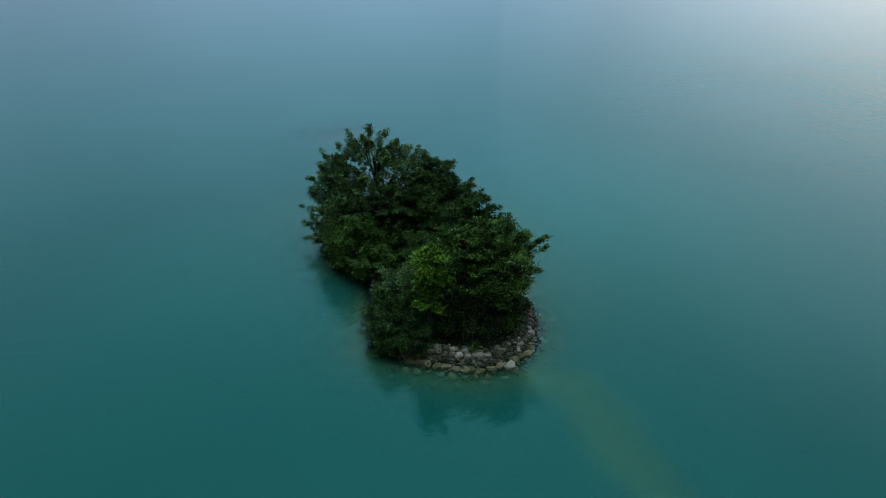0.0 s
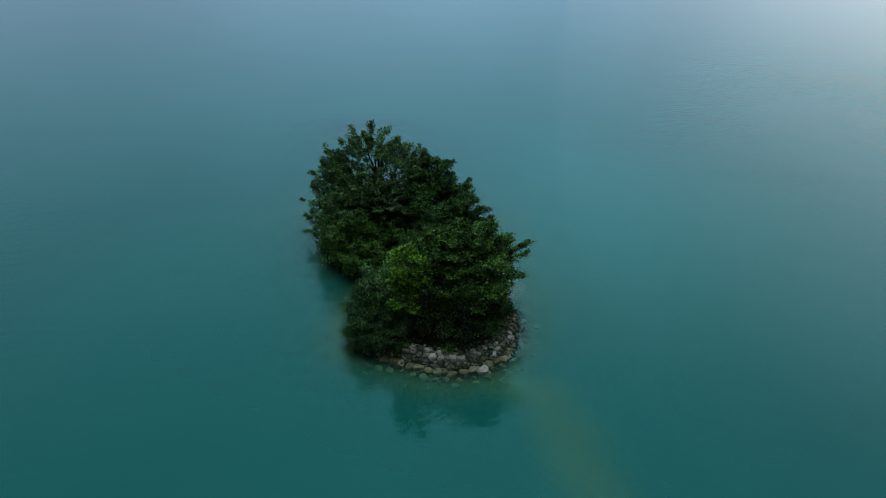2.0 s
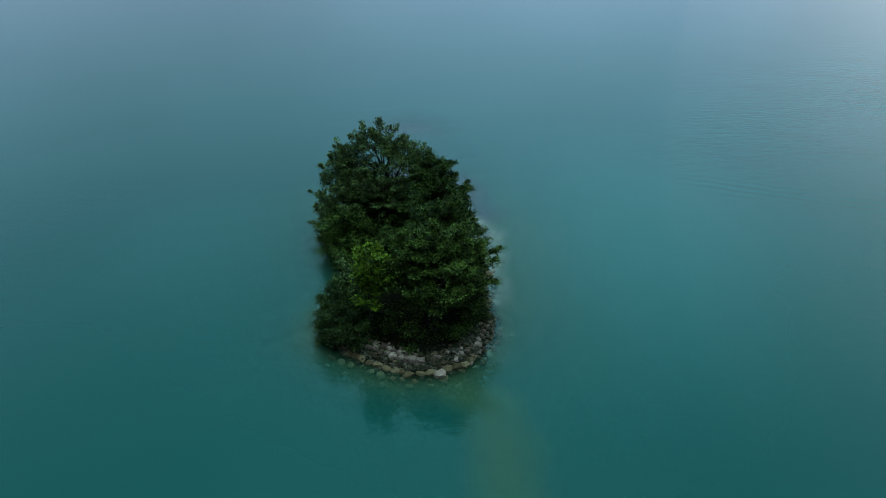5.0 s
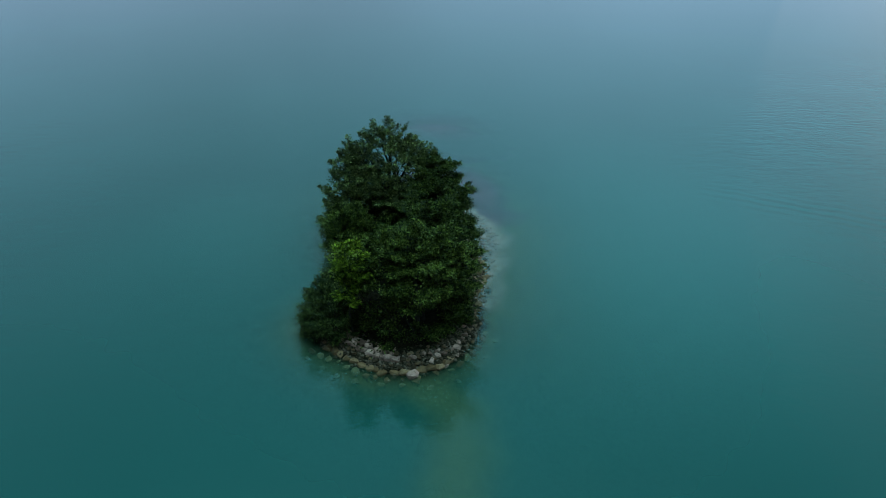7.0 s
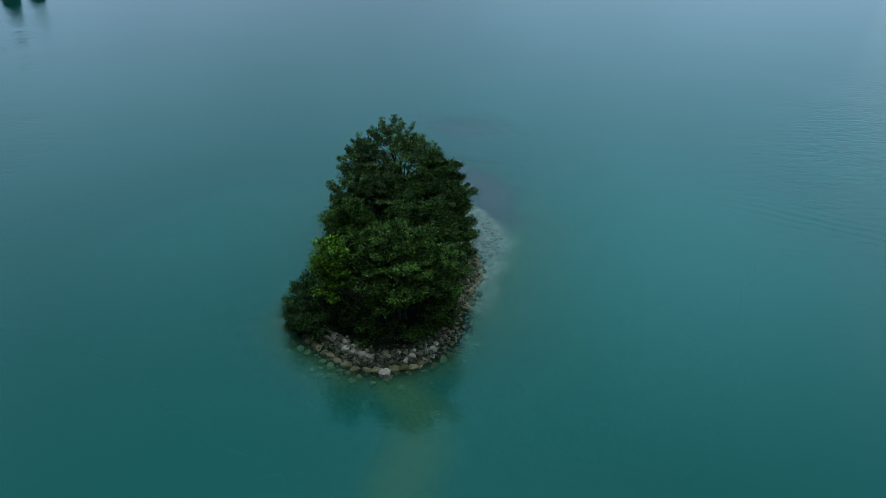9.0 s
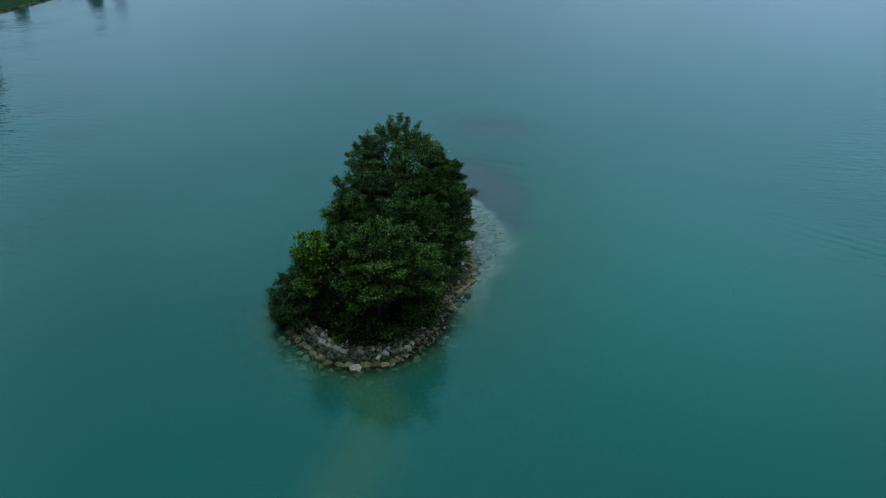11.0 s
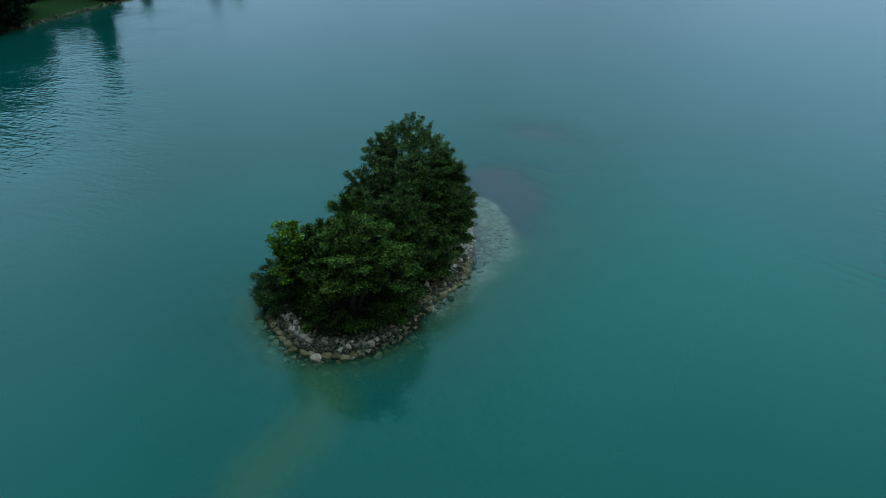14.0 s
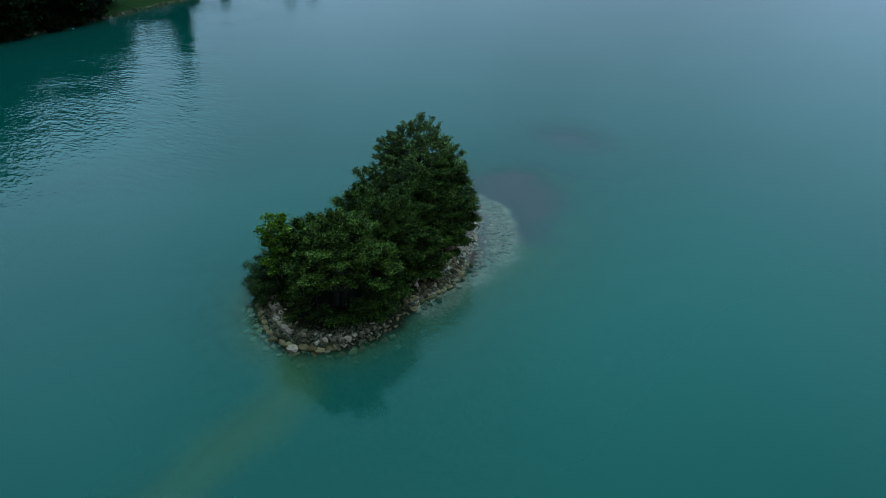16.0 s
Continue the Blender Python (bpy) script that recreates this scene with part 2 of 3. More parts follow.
def water_material():
    """Turbid turquoise lake water: a scattering body, clear only over the shallows, under a rippled reflecting surface."""
    mat, nt, bsdf = material("water")
    nt.nodes.remove(bsdf)
    pos = position(nt)
    wide = noise_node(nt, pos, 0.012, 3.0)
    body = nt.nodes.new("ShaderNodeBsdfDiffuse")

    def attribute(name):
        at = nt.nodes.new("ShaderNodeAttribute")
        at.attribute_name = name
        return at.outputs["Fac"]

    deep = ramp(nt, wide, [(0.3, (0.0006, 0.034, 0.029)), (0.7, (0.001, 0.039, 0.033))])
    # light put into the body colour where the water should look brighter
    deep = mix_rgb(nt, attribute("body_light"), deep, (0.012, 0.083, 0.073))
    nt.links.new(mix_rgb(nt, attribute("silt"), deep, (0.06, 0.095, 0.042)), body.inputs[0])
    clear = nt.nodes.new("ShaderNodeBsdfTransparent")
    clear.inputs[0].default_value = (0.95, 0.96, 0.95, 1)
    depth_mix = nt.nodes.new("ShaderNodeMixShader")
    nt.links.new(attribute("clarity"), depth_mix.inputs[0])
    nt.links.new(body.outputs[0], depth_mix.inputs[1])
    nt.links.new(clear.outputs[0], depth_mix.inputs[2])

    # wind ripples with long crests, in gusty patches, and a short chop that breaks them up
    def crests(angle, length, size, detail, rough):
        turn = nt.nodes.new("ShaderNodeMapping")
        turn.vector_type = "TEXTURE"
        turn.inputs["Rotation"].default_value = (0, 0, radians(angle))
        turn.inputs["Scale"].default_value = (length, 1, 1)
        nt.links.new(pos, turn.inputs["Vector"])
        return noise_node(nt, turn.outputs[0], size, detail, rough)

    gust = ramp(nt, noise_node(nt, pos, 0.035, 4.0), [(0.32, (0.25, 0.25, 0.25)), (0.68, (1, 1, 1))])
    open_water = calc(nt, "MULTIPLY", attribute("wind"), gust)
    wind_waves = calc(nt, "ADD", crests(30, 3.2, 0.55, 3.0, 0.55), calc(nt, "MULTIPLY", crests(8, 1.7, 0.9, 2.0, 0.5), 0.7))
    # a few long parallel crests left by a boat
    across = nt.nodes.new("ShaderNodeVectorMath")
    across.operation = "DOT_PRODUCT"
    across.inputs[1].default_value = (WAKE_WAY[0], WAKE_WAY[1], 0)
    nt.links.new(pos, across.inputs[0])
    train = calc(nt, "ADD", calc(nt, "MULTIPLY", across.outputs["Value"], 2 * math.pi / 2.6), calc(nt, "MULTIPLY", crests(0, 1.0, 0.12, 2.0, 0.5), 5.0))
    wake = calc(nt, "MULTIPLY", calc(nt, "SINE", train), calc(nt, "MULTIPLY", attribute("wake"), 0.13))
    lapping = calc(nt, "ADD", crests(55, 2.6, 1.5, 3.0, 0.5), calc(nt, "MULTIPLY", crests(-35, 2.2, 2.1, 2.0, 0.5), 0.6))
    height = calc(nt, "ADD", calc(nt, "MULTIPLY", wind_waves, open_water), calc(nt, "MULTIPLY", lapping, attribute("lap")))
    height = calc(nt, "ADD", height, wake)
    gloss = add(nt, "ShaderNodeBsdfGlossy", Roughness=0.05)
    bump(nt, height, 1.0, 0.3, gloss)
    fres = add(nt, "ShaderNodeFresnel", IOR=1.33)
    top = nt.nodes.new("ShaderNodeMixShader")
    nt.links.new(fres.outputs[0], top.inputs[0])
    nt.links.new(depth_mix.outputs[0], top.inputs[1])
    nt.links.new(gloss.outputs[0], top.inputs[2])
    nt.links.new(top.outputs[0], nt.nodes["Material Output"].inputs[0])
    return mat


WATER = water_material()


# ---- mesh helpers ----
def mesh_from(name, verts, quads, material_, smooth=False):
    """A mesh from arrays of places and of faces that all have the same number of corners."""
    me = bpy.data.meshes.new(name)
    verts, quads = np.asarray(verts, np.float32), np.asarray(quads, np.int32)
    sides = quads.shape[1]
    me.vertices.add(len(verts))
    me.vertices.foreach_set("co", verts.ravel())
    me.loops.add(quads.size)
    me.loops.foreach_set("vertex_index", quads.ravel())
    me.polygons.add(len(quads))
    me.polygons.foreach_set("loop_start", np.arange(0, quads.size, sides, dtype=np.int32))
    me.polygons.foreach_set("use_smooth", np.full(len(quads), smooth))
    me.update(calc_edges=True)
    me.validate()
    me.materials.append(material_)
    return me


def child(name, me, parent, label=""):
    ob = new(name, me)
    ob.parent = parent
    return tagged(ob, label)


def tube(points, radii, sides=7):
    """Places and faces of a bent, tapering tube."""
    pts = [Vector(p) for p in points]
    verts, faces = [], []
    for i, p in enumerate(pts):
        ahead = (pts[min(i + 1, len(pts) - 1)] - pts[max(i - 1, 0)]).normalized()
        u = ahead.cross(Vector((0.31, 0.87, 0.12))).normalized()
        v = ahead.cross(u)
        for k in range(sides):
            a = 2 * math.pi * k / sides
            verts.append(p + radii[i] * (math.cos(a) * u + math.sin(a) * v))
        if i:
            for k in range(sides):
                a, b = (i - 1) * sides + k, (i - 1) * sides + (k + 1) % sides
                faces.append((a, b, b + sides, a + sides))
    return [tuple(v) for v in verts], faces


def bent(a, b, sag, rng, steps=6):
    """A wavering line from a to b that bows upwards by sag."""
    a, b = np.array(a, float), np.array(b, float)
    far = np.linalg.norm(b - a)
    line = []
    for k in range(steps + 1):
        f = k / steps
        wob = rng.normal(0, 0.035 * far, 3) * math.sin(math.pi * f)
        line.append(tuple(a + (b - a) * f + (0, 0, sag * math.sin(math.pi * f)) + wob))
    return line


# ---- the lie of the land ----
WATERLINE = [(-7.6, -17.2), (-4.8, -18.8), (-1.0, -19.7), (2.5, -20.2), (5.8, -20.2), (9.0, -18.8), (11.3, -16.2), (12.5, -12.8),
             (12.5, -8.5), (11.2, -4.6), (9.0, -1.6), (7.9, 0.8), (7.4, 3.5), (6.0, 7.5), (2.0, 12.3), (-3.4, 17.8), (-10.0, 22.5),
             (-17.0, 25.0), (-22.5, 22.0), (-24.2, 15.0), (-22.3, 7.5), (-18.6, 2.6), (-15.4, 0.2), (-12.0, -1.6), (-10.6, -7.5), (-9.6, -13.0)]
SHELF = [(8.8, 0.0), (6.7, 6.0), (4.9, 12.3), (2.2, 19.2), (-3.2, 25.2), (-10.4, 29.4), (-18.5, 29.5), (-24.0, 23.0), (-15.0, 15.0), (0.0, 5.0)]
SHOAL = [(-1.0, 27.0), (-3.5, 34.0), (-12.0, 42.5), (-22.0, 45.5), (-29.0, 38.0), (-26.0, 29.0), (-12.0, 28.0)]
TRAIL = [(11.5, -19.0), (16.5, -21.5), (20.0, -27.0), (23.0, -33.0), (26.5, -40.0), (30.0, -49.0)]
SHORE = [(-150.0, -165.0), (-215.0, -90.0), (-254.0, -46.0), (-286.0, -11.0), (-318.0, 19.0), (-350.0, 54.0), (-395.0, 105.0), (-470.0, 190.0)]


def seg_distance(x, y, line, closed):
    best = np.full(x.shape, 1e9)
    pairs = zip(line, line[1:] + line[:1]) if closed else zip(line, line[1:])
    for (ax, ay), (bx, by) in pairs:
        dx, dy = bx - ax, by - ay
        f = np.clip(((x - ax) * dx + (y - ay) * dy) / (dx * dx + dy * dy), 0, 1)
        best = np.minimum(best, np.hypot(x - ax - f * dx, y - ay - f * dy))
    return best


def inside(x, y, poly):
    hit = np.zeros(x.shape, bool)
    for (ax, ay), (bx, by) in zip(poly, poly[1:] + poly[:1]):
        if ay != by:
            hit ^= ((ay > y) != (by > y)) & (x < (bx - ax) * (y - ay) / (by - ay) + ax)
    return hit


def signed(x, y, poly):
    """Distance from the outline, positive inside."""
    d = seg_distance(x, y, poly, True)
    return np.where(inside(x, y, poly), d, -d)


def waver(x, y, size, seed):
    """Smooth uneven values about 0, made of a few crossing waves."""
    rng = np.random.default_rng(seed)
    out = np.zeros(np.shape(x))
    for k in range(9):
        a, s = rng.uniform(0, 6.28), size * rng.uniform(0.5, 1.6)
        out = out + np.sin((x * math.cos(a) + y * math.sin(a)) / s * 6.28 + rng.uniform(0, 6.28))
    return out / 4.0


def shore_side(x, y):
    """Distance behind the far shore line; negative over the water."""
    d = seg_distance(x, y, SHORE, False)
    shore_y = np.interp(-x, [-p[0] for p in SHORE], [p[1] for p in SHORE])
    return np.where((y < shore_y) & (x < -100), d, -d)


def lie(x, y):
    """Ground height, and how much of it is weed, soil and grass."""
    x, y = np.asarray(x, float), np.asarray(y, float)
    d = signed(x, y, WATERLINE) + 0.25 * waver(x, y, 4.0, 1)
    rise = np.where(d > 0, 1.3 * (1 - np.exp(-np.abs(d) / 2.2)) + 0.03 * np.clip(d, 0, 8), 0.55 * d)
    h = rise + 0.06 * waver(x, y, 2.0, 2)
    shelf = signed(x, y, SHELF) + 0.5 * waver(x, y, 6.0, 3)
    shelf_h = np.where(shelf > 0, -0.3 - 0.3 * np.exp(-np.abs(shelf) / 3.5), -0.6 + 0.115 * shelf)
    shoal = signed(x, y, SHOAL) + 2.2 * waver(x, y, 9.0, 4)
    shoal_h = np.where(shoal > 0, -0.38 - 0.7 * np.exp(-np.abs(shoal) / 4.0), -1.08 + 0.3 * shoal)
    far = np.hypot((x + 35.5) / 9.0, (y - 66) / 7.0) + 0.15 * waver(x, y, 8.0, 5)
    far_h = -0.95 - 1.1 * np.clip(far, 0, None) ** 2
    trail = seg_distance(x, y, TRAIL, False) + 0.7 * waver(x, y, 11.0, 6)
    along = np.clip(np.hypot(x - 11.5, y + 19.0) / 34.0, 0, 1.5)
    trail_h = -1.7 - 0.5 * along - 0.75 * np.clip(np.abs(trail) / 3.0, 0, 9) ** 2
    foot_h = -0.75 - 0.34 * np.clip(-d, 0, 99) + 0.1 * waver(x, y, 3.0, 7)
    b = shore_side(x, y)
    bank = np.where(b > 0, np.clip(0.35 * b, 0, 1.6) + (0.12 + 0.3 / (1 + np.exp((y + 35) / 12.0))) * np.clip(b - 8, 0, 110), 0.3 * b)
    h = np.maximum.reduce([h, np.where(d < 0, shelf_h, -99), shoal_h, far_h, trail_h, np.where(d < 0, foot_h, -99), bank, np.full(h.shape, -14.0)])
    weed = np.maximum(np.clip(1.3 + shoal / 4.0, 0, 1) * np.clip(0.3 - shelf / 1.5, 0, 1), (far < 2.2) * 1.0) * (h < -0.05)
    weed = np.maximum(weed, 0.85 * np.exp(d / 3.5) * (d < 0) * (shelf > 0))
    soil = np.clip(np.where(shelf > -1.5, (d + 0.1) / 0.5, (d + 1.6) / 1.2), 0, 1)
    grass = np.clip((b + 0.6) / 0.8, 0, 1)
    mud = np.clip(-shelf / 3.5 - 0.1, 0, 1) * (far > 2.2)
    return h, weed, soil, grass, mud


def ground_z(x, y):
    return float(lie(np.array([x]), np.array([y]))[0][0])


def steps(*parts):
    out = []
    for a, b, s in parts:
        out.extend(np.arange(a, b, s))
    return np.array(out)


GX = steps((-4800, -900, 650), (-900, -480, 70), (-480, -60, 4), (-60, -32, 2), (-32, 18, 0.5), (18, 50, 1.5), (50, 350, 12), (350, 900, 60), (900, 4900, 650))
GY = steps((-4800, -900, 650), (-900, -180, 90), (-180, -60, 4), (-60, -26, 1.5), (-26, 34, 0.5), (34, 82, 1.5), (82, 420, 6), (420, 900, 60), (900, 4900, 650))
XX, YY = np.meshgrid(GX, GY, indexing="ij")
HH, WEED, SOIL, GRASS, MUD = lie(XX, YY)
NX, NY = XX.shape
IDX = np.arange(NX * NY).reshape(NX, NY)
CELLS = np.stack([IDX[:-1, :-1], IDX[1:, :-1], IDX[1:, 1:], IDX[:-1, 1:]], -1).reshape(-1, 4)


def sheet(name, z, mat, values):
    me = mesh_from(name, np.stack([XX, YY, z], -1).reshape(-1, 3), CELLS, mat, True)
    for key, val in values.items():
        a = me.attributes.new(key, "FLOAT", "POINT")
        a.data.foreach_set("value", np.ascontiguousarray(val, np.float32).ravel())
    return new(name, me)


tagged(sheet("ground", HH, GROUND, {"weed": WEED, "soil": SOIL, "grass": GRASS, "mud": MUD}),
       "soil island darkened for tree shade, and pale stony lake bed under shallow water", "ground", kind="structure")
CLARITY = np.exp(np.minimum(HH, 0) / 1.7)
# suspended silt: a plume drifting off the point, and stirred water round the stones
PLUME = seg_distance(XX, YY, TRAIL, False) + 0.9 * waver(XX, YY, 12.0, 6)
FROM = np.hypot(XX - 12.0, YY + 19.0)
EDGE = signed(XX, YY, WATERLINE)
SILT = 0.52 * np.exp(-(PLUME / 3.0) ** 2) * np.exp(-FROM / 55.0)
SILT = np.maximum(SILT, (0.1 + 0.34 / (1 + np.exp((YY + 8.0) / 3.0))) * np.exp(-(np.clip(-EDGE, 0, 99) / 3.8) ** 2))
# light falloff painted as water colour: paler east and west of island, darker south-east
BODY_LIGHT = 0.74 * np.exp(-((XX - 17) / 34) ** 2 - ((YY - 22) / 46) ** 2) + 0.32 * np.exp(-((XX + 34) / 20) ** 2 - ((YY - 2) / 26) ** 2)
BODY_LIGHT = BODY_LIGHT - 0.18 * np.exp(-((XX - 52) / 22) ** 2 - ((YY + 30) / 20) ** 2) + 0.04 * waver(XX, YY, 60.0, 8)
# wind: lively to the west and north-east, calm in the lee of the island; lapping round the shore
WIND = 0.05 + 1.1 * np.clip((-shore_side(XX, YY) + 12) / 50, 0, 1) * np.exp(-(((XX + 140) / 95) ** 2 + ((YY + 30) / 55) ** 2)) + 2.3 * np.exp(-(((XX - 120) / 75) ** 2 + ((YY - 120) / 90) ** 2)) + 0.6 * np.exp(-(((XX + 300) / 120) ** 2 + ((YY - 40) / 110) ** 2))
WAKE = np.clip((XX - 24) / 22, 0, 1) * np.clip((130 - XX) / 50, 0, 1) * np.exp(-((XX * WAKE_WAY[0] + YY * WAKE_WAY[1] - 53.5) / 4.2) ** 2)
LAP = 0.36 * np.exp(-(EDGE / 9.0) ** 2) * (0.65 + 0.35 * np.clip(waver(XX, YY, 14.0, 9), -1, 1))
tagged(sheet("water", np.zeros(XX.shape), WATER, {"clarity": CLARITY, "silt": SILT, "body_light": np.clip(BODY_LIGHT, -0.3, 1), "wind": WIND, "lap": LAP, "wake": WAKE}),
       "turquoise milky lake water with fine wind ripples", "water", kind="structure")


# ---- trees ----
def leaves(centres, reach, out, count, size, rng, flat=0.45, sprays=0.22):
    """Leaf blades scattered in flattened clumps: centres and outward ways of the clumps, leaves a clump, blade length."""
    n = len(centres)
    c = np.repeat(centres, count, 0)
    o = np.repeat(out, count, 0)
    r = np.repeat(reach, count)[:, None]
    m = n * count
    off = rng.normal(0, 0.5, (m, 3))
    off[:, 2] *= flat
    lead = np.repeat(rng.random(n) < sprays, count)[:, None]
    off = np.where(lead, off * 0.55 + (o + (0, 0, 0.3)) * rng.uniform(-0.5, 0.85, (m, 1)), off)
    p = c + off * r
    along = o * 0.7 + rng.normal(0, 0.6, (m, 3)) + off * 0.6
    along[:, 2] -= 0.15
    along /= np.linalg.norm(along, axis=1, keepdims=True)
    up = np.array([0, 0, 1.0]) + 0.3 * o + rng.normal(0, 0.28, (m, 3))
    side = np.cross(along, up)
    side /= np.linalg.norm(side, axis=1, keepdims=True) + 1e-9
    up = np.cross(side, along)
    ln = size * rng.uniform(0.65, 1.3, (m, 1))
    w = ln * rng.uniform(0.26, 0.36, (m, 1))
    v = np.stack([p, p + along * ln * 0.5 + side * w + up * ln * 0.06, p + along * ln, p + along * ln * 0.5 - side * w + up * ln * 0.06], 1).reshape(-1, 3)
    return v, np.arange(4 * m).reshape(-1, 4)


def crown_clumps(lobes, per_area, rng, rough=0.16, low=-0.55, depth=0.5, holes=(0.42, -0.33), bough=5, level=0.3):
    """Clump centres over the skins of overlapping round lobes: level boughs, evenly spread, with dark bays between, and their outward ways."""
    cs, outs = [], []
    for k, (c, r) in enumerate(lobes):
        c, r = np.array(c, float), np.array(r, float)
        area = 4 * math.pi * ((r[0] * r[1]) ** 1.6 / 3 + (r[0] * r[2]) ** 1.6 / 3 + (r[1] * r[2]) ** 1.6 / 3) ** (1 / 1.6)
        n = max(4, int(area * per_area / bough))
        q = np.arange(n) + 0.5
        turn, up = q * 2.39996 + rng.uniform(0, 6.28), 1 - 2 * q / n
        d = np.stack([np.cos(turn) * np.sqrt(1 - up * up), np.sin(turn) * np.sqrt(1 - up * up), up], 1) + rng.normal(0, 0.5 / math.sqrt(n), (n, 3))
        d /= np.linalg.norm(d, axis=1, keepdims=True)
        d = d[d[:, 2] > low]
        bay = np.array([noise.noise(Vector(v * 2.1) + Vector((7.1 * k, c[0], c[1]))) + 0.5 * noise.noise(Vector(v * 5.3) + Vector((c[1], 3.3 * k, c[0]))) for v in d])
        s = (1 - 0.45 * depth * rng.random(len(d)) ** 1.3) * (1 + rough * 1.6 * bay)
        mid = c + d * r * s[:, None]
        # each bough fans out level, a little drooping, from its middle
        flat_out = d * (1, 1, level)
        across = np.stack([-d[:, 1], d[:, 0], 0 * d[:, 0]], 1) + rng.normal(0, 0.1, d.shape)
        m = len(d)
        go = rng.uniform(-1.1, 0.45, (m, bough, 1))
        wide = rng.uniform(-1.0, 1.0, (m, bough, 1)) * (1.1 - 0.5 * np.abs(go))
        span = np.minimum(1.15, 0.28 * r.min()) * rng.uniform(0.75, 1.25, (m, 1, 1))
        p = (mid[:, None] + span * (flat_out[:, None] * go + across[:, None] * wide)).reshape(-1, 3)
        p[:, 2] -= (span * (0.25 * np.clip(go, 0, 1) ** 2 + 0.12 * np.abs(wide) - 0.1 * go)).reshape(-1)
        o = np.repeat(d, bough, 0)
        # loose clumps fill the heart of the crown behind the boughs
        fill = rng.normal(0, 1, (int(area * per_area * 0.5), 3))
        fill /= np.linalg.norm(fill, axis=1, keepdims=True)
        fill = fill[fill[:, 2] > low]
        p = np.concatenate([p, c + fill * r * rng.uniform(0.4, 0.78, (len(fill), 1))])
        o = np.concatenate([o, fill])
        keep = np.ones(len(p), bool)
        for j, (c2, r2) in enumerate(lobes):
            if j != k:
                keep &= (((p - c2) / r2) ** 2).sum(1) > 0.55
        hole = np.array([noise.noise(Vector(v) * holes[0] + Vector((k, 9.0, c[2]))) for v in p])
        keep &= hole > holes[1]
        cs.append(p[keep])
        outs.append(o[keep])
    return np.concatenate(cs), np.concatenate(outs)


def tree(name, base, lobes, leaf, label, category="tree", per_area=0.62, count=165, size=0.29, reach=1.05, trunk=0.3, stems=1,
         seed=1, rough=0.22, low=-0.55, depth=0.5, flat=0.34, twigs=26, bark=None, group="", holes=(0.42, -0.33), bough=5, level=0.3, sprays=0.22):
    rng = np.random.default_rng(seed)
    noise.seed_set(seed + 1)
    bark = bark or BARK
    bx, by = base
    bz = ground_z(bx, by) - 0.25
    root = new(name)
    root.location = (bx, by, bz)
    tagged(root, label, category, group)
    here = np.array([bx, by, bz])
    rel = [(tuple(np.array(c) - here), r) for c, r in lobes]
    top = max(rel, key=lambda l: l[0][2] + l[1][2])
    for s in range(stems):
        spread = np.array([math.cos(2.4 * s + seed), math.sin(2.4 * s + seed), 0]) * (0.0 if stems == 1 else 0.45)
        aim = np.array(top[0]) * (0.75, 0.75, 1) + spread * (3.0 if stems > 1 else 0) + (0, 0, top[1][2] * 0.3)
        pts = bent(tuple(spread), tuple(aim), 0.0, rng, 9)
        v, f = tube(pts, [trunk * (1.25 - 1.05 * k / 9) for k in range(10)], 9)
        child("trunk", mesh_from("trunk", v, f, bark, True), root)
    cs, outs = crown_clumps(rel, per_area, rng, rough, low, depth, holes, bough, level)
    for c, r in rel:
        start = np.array(top[0]) * (0.45, 0.45, 0.0) + (0, 0, max(0.6, min(c[2] * 0.45, top[0][2] * 0.6)))
        v, f = tube(bent(tuple(start), tuple(np.array(c) + (0, 0, 0.35 * r[2])), 0.4, rng, 7), [trunk * (0.55 - 0.45 * k / 7) for k in range(8)], 7)
        child("limb", mesh_from("limb", v, f, bark, True), root)
    tv, tf = [], []
    for i in rng.choice(len(cs), min(twigs, len(cs)), replace=False):
        c = min((np.array(l[0]) for l in rel), key=lambda q: np.linalg.norm(q - cs[i]))
        a = c + (cs[i] - c) * 0.15 - (0, 0, 0.4)
        v, f = tube(bent(tuple(a), tuple(cs[i]), 0.2, rng, 4), [trunk * (0.16 - 0.03 * k) for k in range(5)], 5)
        tf.extend(tuple(q + len(tv) for q in face) for face in f)
        tv.extend(v)
    if tv:
        tagged(child("branches", mesh_from("branches", tv, tf, bark, True), root), kind="stuff")
    rr = reach * rng.uniform(0.6, 1.25, len(cs))
    v, f = leaves(cs, rr, outs, count, size, rng, flat, sprays)
    child("crown", mesh_from("crown", v, f, leaf), root)
    return root


tree("tall_tree", (-12.5, 12.5), [((-14.6, 13.4, 13.0), (5.6, 4.8, 5.3)), ((-9.2, 12.5, 12.1), (5.4, 5.3, 4.5)), ((-18.2, 12.4, 11.1), (5.4, 5.0, 5.0)), ((-13.5, 9.5, 8.5), (5.5, 4.5, 4.5)), ((-14.4, 16.6, 9.8), (6.0, 4.5, 4.6)), ((-10.6, 16.7, 5.9), (4.9, 4.0, 4.4))],
     LEAF_TALL, "tall dark green broadleaved tree with several stems", trunk=0.42, stems=3, seed=3, rough=0.1, holes=(1.0, -0.13), per_area=0.66, reach=0.75, count=100, sprays=0.6, size=0.29, depth=0.85, twigs=60, bough=3, level=0.75, flat=0.5)
